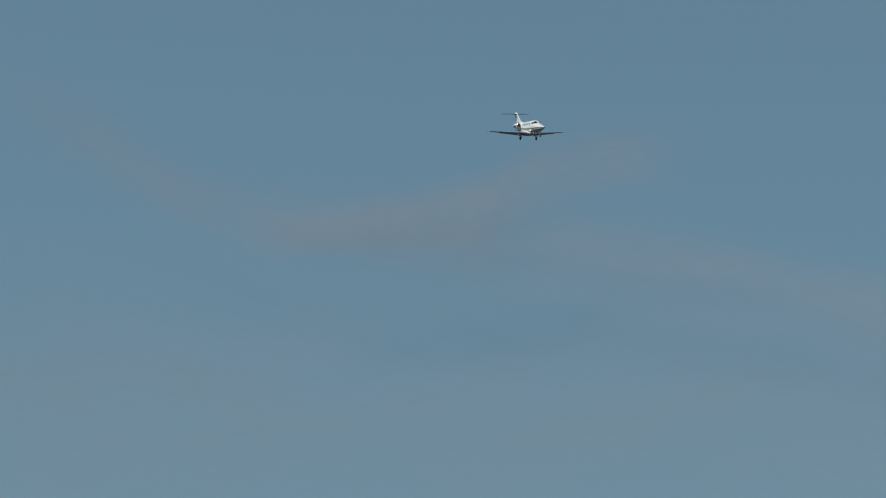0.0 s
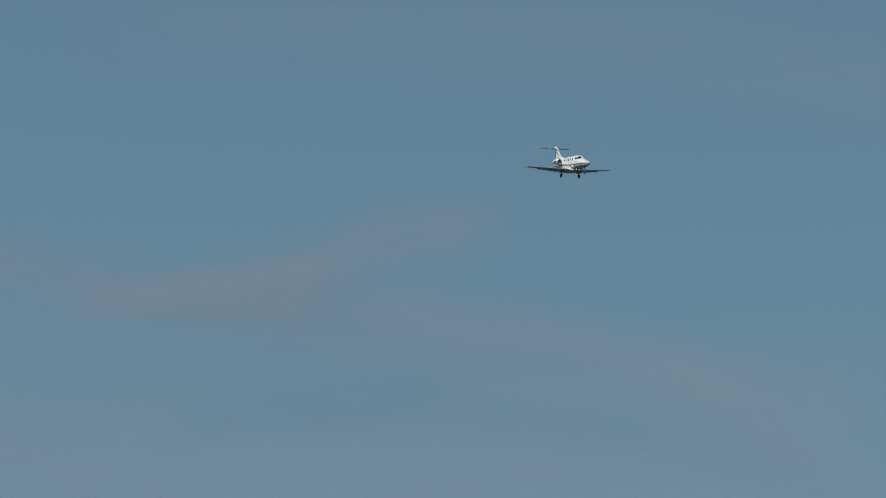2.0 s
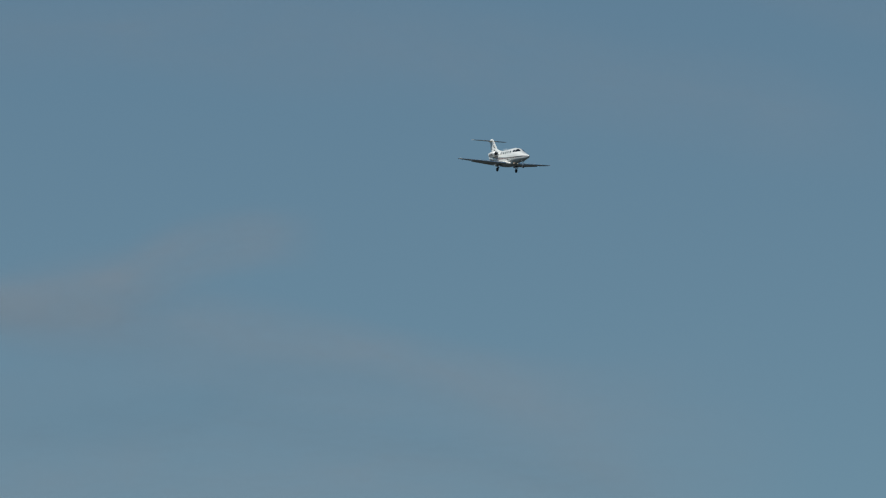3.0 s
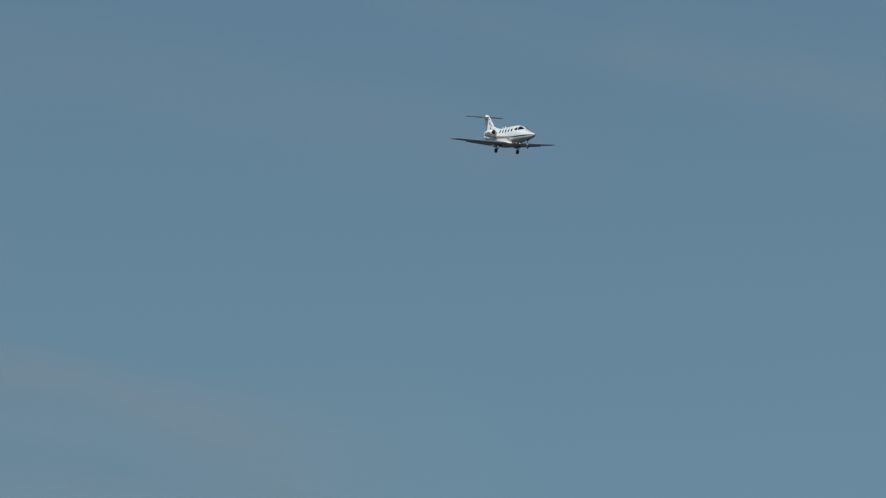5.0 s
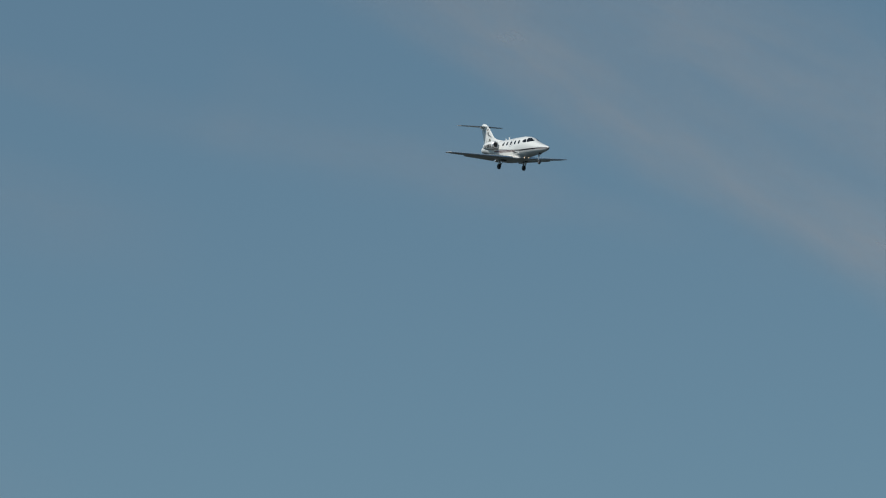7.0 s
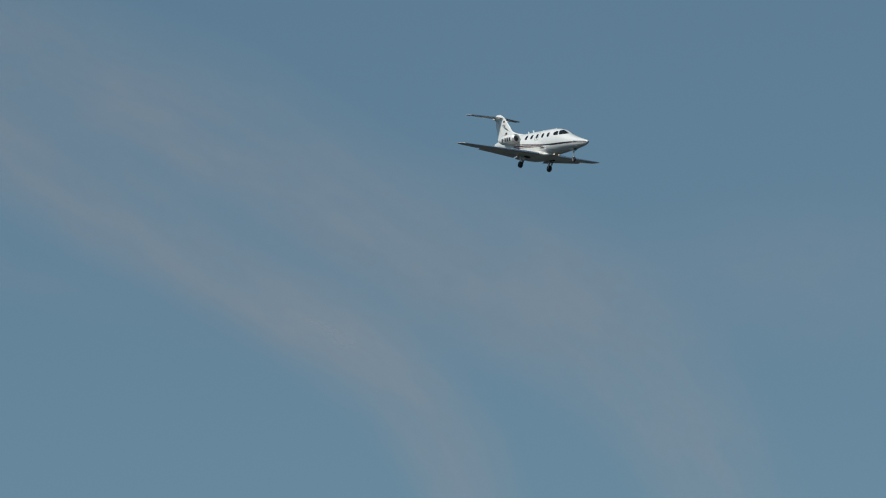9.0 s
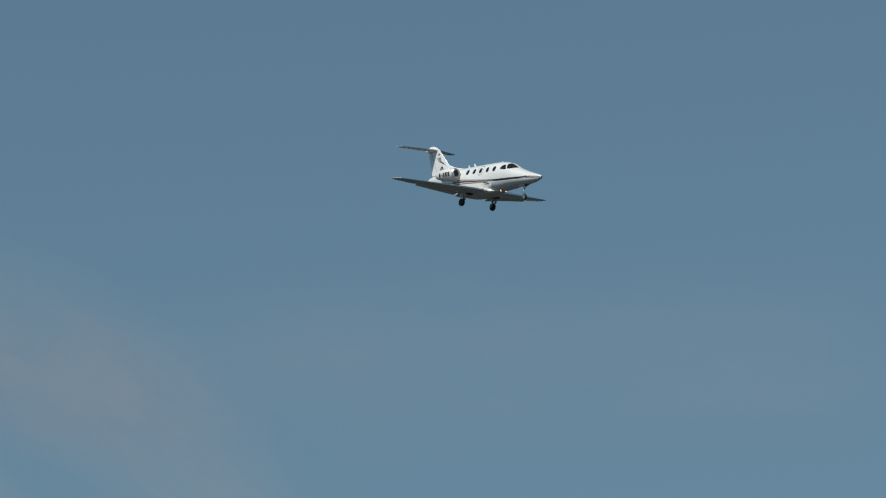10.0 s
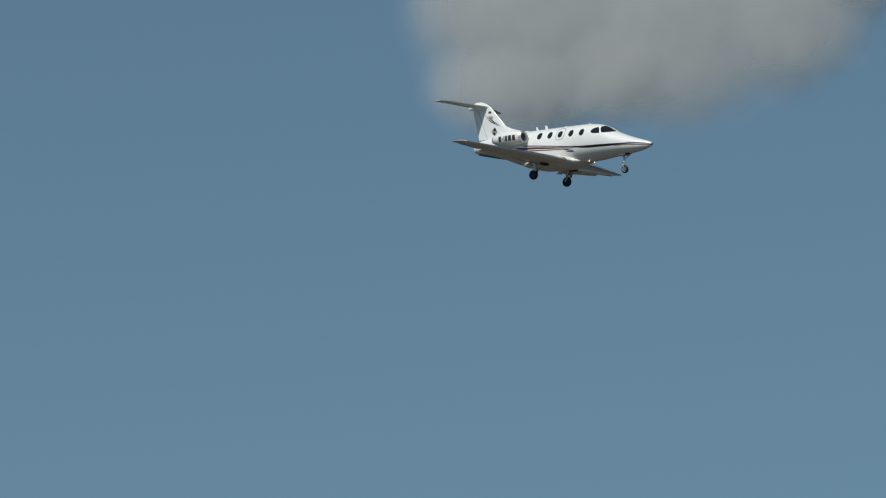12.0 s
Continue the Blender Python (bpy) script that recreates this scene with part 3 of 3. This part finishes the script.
def build_tail(jet):
    rings = []
    for h in (1.36, 1.42, 1.48, 1.54, 1.6, 1.67, 1.75, 1.95, 2.2, 2.5, 2.8, 3.05, 3.15, 3.22, 3.29, 3.35, 3.40, 3.44, 3.47, 3.485):
        lead, trail = fin_at(h)
        dome = 1 - math.sqrt(max(0.0, 1 - (max(0.0, h - 3.05) / 0.44) ** 2))
        lead -= 0.50 * dome
        trail += 0.42 * dome
        ring = []
        for p in foil(0, lead, trail, 0, 0.09 if h > 1.9 else 0.09 - 0.04 * (1.9 - h)):
            q = p + BASE
            ring.append(local((q.x, q.z * 0.9, h)))
        rings.append(ring)
    fin = part("vertical_fin", loft(rings), WHITE, jet, "white swept fin")
    a, b = fin_at(1.35), fin_at(3.15)
    for side in (-1, 1):
        part("rudder_seam", tube(local((a[1] + 0.62, 0.055 * side, 1.42)), local((b[1] + 0.36, 0.034 * side, 3.15)), 0.010, steps=6), LINE, fin)
    bm = turned([(-11.62, 0.01), (-11.70, 0.06), (-12.05, 0.125), (-12.6, 0.13), (-12.90, 0.12), (-13.05, 0.09), (-13.12, 0.03)], "x", 20)
    bmesh.ops.scale(bm, verts=bm.verts, vec=(1, 0.9, 1.0))
    bmesh.ops.translate(bm, verts=bm.verts, vec=local((0, 0, 3.20)))
    part("bullet_fairing", bm, WHITE, jet)
    for side in (-1, 1):
        rings = []
        for s, lead, trail in ((0.02, -11.70, -12.72), (0.8, -12.08, -12.95), (1.6, -12.46, -13.19), (2.35, -12.82, -13.42), (2.46, -12.92, -13.42), (2.5, -13.06, -13.38)):
            rings.append(foil(s * side, lead, trail, 3.18 + 0.05 * s, 0.060))
        stab = part("tailplane", loft(rings), WHITE, jet)
        rings = []
        for s, lead, trail in ((0.15, -11.76, -12.76), (1.25, -12.29, -13.08), (2.32, -12.80, -13.41)):
            rings.append(foil(s * side, lead + 0.006, trail, 3.18 + 0.05 * s, 0.062, 0, 0.06))
        part("leading_edge", loft(rings), METAL, stab, "polished bare-metal leading edge")
        for down in (1, -1):
            part("elevator_seam", tube(local((-12.45, 0.2 * side, 3.19 + 0.028 * down)), local((-13.20, 2.3 * side, 3.295 + 0.018 * down)), 0.008, steps=6), LINE, stab)

    # shallow dark ventral fin under the tail cone
    rings = []
    for x, low in ((-10.45, 0.12), (-10.75, 0.19), (-11.4, 0.33), (-12.1, 0.48), (-12.3, 0.54)):
        rings.append([local((x, y, z)) for y, z in ((-0.05, low + 0.32), (0.05, low + 0.32), (0.03, low + 0.02), (0.0, low), (-0.03, low + 0.02))])
    part("ventral_fin", loft(rings), NAVY, jet, "dark ventral fin")

    # painted marks on both faces of the fin: flat plates just proud of it
    def mark(outline, mat, name="fin_mark"):
        for side in (-1, 1):
            bm = bmesh.new()
            face = []
            for x, z in outline:
                lead, trail = fin_at(z)
                s = min(0.98, max(0.02, (lead - x) / (lead - trail)))
                half = 5 * 0.09 * (0.2969 * math.sqrt(s) - 0.126 * s - 0.3516 * s * s + 0.2843 * s**3 - 0.1036 * s**4) * (lead - trail)
                y = side * (half * (1.125 if side > 0 else 0.68) + 0.008)
                face.append(bm.verts.new(local((x, y, z))))
            bm.faces.new(face)
            bmesh.ops.solidify(bm, geom=bm.faces[:], thickness=0.006)
            part(name, bm, mat, fin, smooth=False)
    mark([(-11.64, 2.90), (-11.44, 2.90), (-11.44, 2.86), (-11.64, 2.86)], NAVY, "flag_bar")
    mark([(-11.64, 2.86), (-11.44, 2.86), (-11.44, 2.82), (-11.64, 2.82)], RED, "flag_bar")
    mark([(-11.64, 2.82), (-11.44, 2.82), (-11.44, 2.78), (-11.64, 2.78)], GOLD, "flag_bar")
    mark([(-11.93, 2.72), (-11.30, 2.37), (-10.62, 1.93), (-11.28, 2.29)], MARK)
    mark([(-11.82, 2.57), (-11.40, 2.33), (-10.80, 2.01), (-11.38, 2.25)], MARK)
    mark([(-11.62, 2.64), (-11.30, 2.58), (-11.34, 2.42), (-11.56, 2.46)], GREY)
    # chequered diamond: dark quarters with a paler band across
    mark([(-11.13, 1.97), (-11.02, 1.84), (-11.15, 1.72), (-11.27, 1.86)], MARK)
    mark([(-11.28, 1.85), (-11.16, 1.71), (-11.27, 1.63), (-11.38, 1.75)], GREY)
    mark([(-11.01, 1.83), (-10.91, 1.70), (-11.03, 1.60), (-11.14, 1.71)], GREY)
    mark([(-11.15, 1.70), (-11.04, 1.59), (-11.15, 1.50), (-11.26, 1.62)], MARK)


def build_wheel(name, centre, radius, width, parent):
    wheel = part(name, turned([(-width * 0.42, radius * 0.55), (-width * 0.5, radius * 0.75), (-width * 0.42, radius * 0.93), (-width * 0.15, radius),
                               (width * 0.15, radius), (width * 0.42, radius * 0.93), (width * 0.5, radius * 0.75), (width * 0.42, radius * 0.55)],
                              "y", 28, at=local(centre)), RUBBER, parent, "black rubber tyre")
    for s in (-1, 1):
        part("rim", turned([(s * width * 0.30, radius * 0.54), (s * width * 0.45, radius * 0.52), (s * width * 0.40, radius * 0.40), (s * width * 0.34, radius * 0.22), (s * width * 0.5, radius * 0.16), (s * width * 0.5, 0.004)],
                           "y", 20, at=local(centre)), RIM if radius < 0.25 else HUB, wheel)
    return wheel


def build_gear(jet):
    for side in (-1, 1):
        c = Vector((-7.11, 1.374 * side, -1.22))
        leg = part("main_gear_leg", tube(local((-6.95, 1.5 * side, -0.55)), local((-7.0, 1.24 * side, -0.98)), 0.06, 0.05), STEEL, jet, "steel main landing gear leg")
        part("trailing_arm", tube(local((-6.92, 1.22 * side, -0.95)), local(c + Vector((0, -0.12 * side, 0))), 0.05, 0.045), STEEL, leg)
        part("axle", tube(local(c + Vector((0, -0.16 * side, 0))), local(c), 0.035), STEEL, leg)
        part("side_brace", tube(local((-6.95, 0.85 * side, -0.75)), local((-6.98, 1.24 * side, -0.92)), 0.025), STEEL, leg)
        part("shock_strut", tube(local((-7.2, 1.42 * side, -0.60)), local((-7.08, 1.26 * side, -1.10)), 0.035, 0.025), METAL, leg)
        door = bmesh.new()
        rings = []
        for t in (0, 0.5, 1):
            z = -0.62 - 0.40 * t
            rings.append([local((-6.82 - 0.03 * t, 1.56 * side - 0.12 * t * side, z)), local((-7.06 + 0.02 * t, 1.56 * side - 0.12 * t * side, z)),
                          local((-7.06 + 0.02 * t, 1.585 * side - 0.12 * t * side, z)), local((-6.82 - 0.03 * t, 1.585 * side - 0.12 * t * side, z))])
        part("gear_door", loft(rings, door), WHITE, leg, "open white gear door")
        build_wheel("main_wheel", c, 0.268, 0.20, leg)
        # wheel bay under the wing: a closed plate, its inner shade put into colour
        bm = bmesh.new()
        outline = rounded([(-6.32, 0.98), (-6.32, 1.38), (-6.66, 1.45), (-6.66, 0.98)])
        loops = [[bm.verts.new(local((x, y * side, wing_at(max(y, 1.0))[2] - d))) for x, y in outline] for d in (0.05, 0.205)]
        for i in range(len(outline)):
            j = (i + 1) % len(outline)
            bm.faces.new((loops[0][i], loops[0][j], loops[1][j], loops[1][i]))
        bm.faces.new(loops[1])
        part("wheel_bay", bm, DARK, jet, "near-black plate, shade of the wheel bay painted in")
    c = Vector((-1.88, 0, -1.24))
    leg = part("nose_gear_leg", tube(local((-1.98, 0, -0.36)), local((-1.93, 0, -0.85)), 0.06), WHITE, jet, "white nose landing gear leg")
    part("oleo", tube(local((-1.93, 0, -0.83)), local((-1.91, 0, -1.02)), 0.042), METAL, leg)
    bm = tube(local((-1.91, 0.11, -1.02)), local((-1.91, -0.11, -1.02)), 0.035)
    part("fork_crown", bm, STEEL, leg)
    for s in (-1, 1):
        part("fork_arm", tube(local((-1.91, 0.095 * s, -1.02)), local(c + Vector((0, 0.095 * s, 0))), 0.024), STEEL, leg)
    part("torque_link", tube(local((-2.0, 0, -0.80)), local((-2.09, 0, -0.92)), 0.018), STEEL, leg)
    part("torque_link", tube(local((-2.09, 0, -0.92)), local((-1.95, 0, -1.02)), 0.018), STEEL, leg)
    part("drag_brace", tube(local((-1.45, 0, -0.40)), local((-1.93, 0, -0.70)), 0.022), STEEL, leg)
    build_wheel("nose_wheel", c, 0.208, 0.15, leg)
    for s in (-1, 1):
        rings = []
        for x in (-1.72, -2.0, -2.28):
            z = -0.40 - 0.012 * (-1.55 - x)
            rings.append([local((x, 0.16 * s, z)), local((x, 0.185 * s, z)), local((x, 0.205 * s, z - 0.075)), local((x, 0.18 * s, z - 0.075))])
        part("nose_gear_door", loft(rings), WHITE, leg, "open white nose gear door")
    # Solid near-black block whose colour stands for the shade in the nose bay.
    bm = loft([[local((-1.5, y, z)) for y, z in ((-0.15, -0.34), (0.15, -0.34), (0.15, -0.409), (-0.15, -0.409))],
               [local((-2.45, y, z)) for y, z in ((-0.15, -0.34), (0.15, -0.34), (0.15, -0.462), (-0.15, -0.462))]])
    part("nose_wheel_bay", bm, DARK, jet, "near-black block, shade of the nose wheel bay painted in")


def build_jet():
    jet = tagged(new("business_jet"), "white twin-engine business jet, T-tail, landing gear and flaps down", "airplane")
    build_fuselage(jet)
    for side in (-1, 1):
        build_wing(jet, side)
        build_nacelle(jet, side)
    build_tail(jet)
    build_gear(jet)
    return jet


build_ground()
THIN = "thin faint beige cirrus streak in blue sky"
WIDE = "broad hazy cirrus band across blue sky"
cirrus(((-2.58, 4.25), (-0.70, 4.48), (0.55, 4.76), (1.30, 5.08), (2.15, 5.24), (3.05, 5.26)), 0.32, 0.36, 4400, THIN)
cirrus(((-6.35, 6.72), (-4.47, 5.64), (-3.06, 4.77), (-0.90, 4.34), (1.12, 4.33), (2.40, 4.12), (3.81, 3.86), (5.29, 3.48), (7.18, 3.00)), 0.36, 0.26, 4415, WIDE)
cirrus(((-2.53, 7.60), (0.17, 7.66), (2.19, 7.70), (4.21, 7.53), (5.90, 7.19), (7.92, 6.79), (10.28, 6.25)), 0.54, 0.14, 4430, WIDE)
cirrus(((-1.00, 4.30), (1.70, 3.83), (3.39, 3.59), (4.94, 3.22), (7.09, 2.35)), 0.40, 0.11, 4445, THIN)
cirrus(((6.02, 8.94), (8.45, 8.20), (9.80, 7.86), (12.16, 7.46), (14.19, 6.96), (16.55, 6.42)), 0.28, 0.10, 4460, THIN)
cirrus(((9.54, 11.11), (12.51, 9.57), (14.10, 8.60), (15.17, 7.90), (16.32, 7.33), (17.54, 6.66), (18.76, 5.90), (19.57, 5.16), (19.98, 4.42), (20.18, 3.41), (20.25, 2.41)), 0.56, 0.42, 4475, WIDE)
cirrus(((10.23, 11.87), (13.62, 10.19), (15.31, 9.32), (17.34, 8.38), (19.03, 7.51), (20.58, 6.84), (21.87, 5.90), (22.68, 4.96), (23.22, 3.88), (23.56, 2.41)), 0.81, 0.34, 4490, WIDE)
cirrus(((-8.64, 2.02), (-3.26, 2.29), (0.11, 2.15), (3.47, 2.29), (8.9, 1.9)), 1.6, 0.22, 4505, WIDE)
cirrus(((15.80, 6.92), (20.55, 6.66), (23.26, 6.86), (25.98, 6.92), (31.40, 6.79)), 0.87, 0.14, 4520, WIDE)
cirrus(((9.87, 8.23), (11.22, 7.76), (12.91, 7.36), (14.59, 6.89)), 0.60, 0.11, 4535, THIN)
cumulus(40.80, 11.74, 2.95, 2.2, 4300)
jet = build_jet()


def motions():
    """The jet's approach, with its heading, pitch and bank."""
    rows = (
        (0, 16.15, 765.20, 76.89, -69.75, 0.06, 1.18),
        (0.5, 23.52, 742.26, 75.85, -69.84, 0.09, 1.29),
        (1, 30.82, 719.31, 74.81, -69.98, 0.11, 0.67),
        (1.5, 38.03, 696.34, 73.77, -70.15, 0.12, 0.07),
        (2, 45.17, 673.33, 72.73, -70.34, 0.16, -0.32),
        (2.5, 52.21, 650.29, 71.66, -70.54, 0.20, -1.15),
        (3, 59.18, 627.18, 70.56, -70.80, 0.10, -1.75),
        (3.2, 61.94, 617.93, 70.15, -70.91, 0.07, -1.90),
        (3.6, 67.38, 599.38, 69.37, -71.14, -0.05, -1.56),
        (4, 72.78, 580.78, 68.51, -71.39, -0.13, -1.43),
        (4.4, 78.11, 562.12, 67.65, -71.67, -0.23, -1.12),
        (4.8, 83.38, 543.41, 66.78, -71.93, -0.37, -0.73),
        (5, 85.99, 534.02, 66.34, -72.08, -0.36, -0.47),
        (5.5, 92.43, 510.49, 65.23, -72.45, -0.40, 0.52),
        (6, 98.76, 486.83, 64.10, -72.78, -0.48, 1.43),
        (6.5, 104.96, 463.05, 62.95, -73.08, -0.72, 1.36),
        (7, 111.05, 439.12, 61.77, -73.50, -0.79, 0.42),
        (7.2, 113.45, 429.51, 61.29, -73.68, -0.81, -0.20),
        (7.6, 118.19, 410.21, 60.32, -74.07, -0.66, -0.50),
        (8, 122.85, 390.80, 59.33, -74.51, -0.71, -1.32),
        (8.4, 127.42, 371.28, 58.32, -74.99, -0.66, -1.94),
        (8.8, 131.90, 351.65, 57.29, -75.49, -0.52, -2.19),
        (9, 134.11, 341.78, 56.77, -75.76, -0.57, -2.18),
        (9.5, 139.54, 316.98, 55.43, -76.49, -0.86, -2.47),
        (10, 144.82, 291.98, 54.06, -77.21, -0.70, -1.39),
        (10.5, 149.95, 266.75, 52.64, -77.99, -0.60, -0.50),
        (11, 154.93, 241.30, 51.18, -78.77, -0.58, -0.39),
        (11.5, 159.76, 215.60, 49.64, -79.58, -0.92, -0.60),
        (12, 164.42, 189.66, 48.11, -80.44, -1.30, -0.60),
    )
    walk(jet, [(t, pose(x, y, z, bank, -pitch, yaw) @ Matrix.Translation(BASE)) for t, x, y, z, yaw, pitch, bank in rows])


motions()
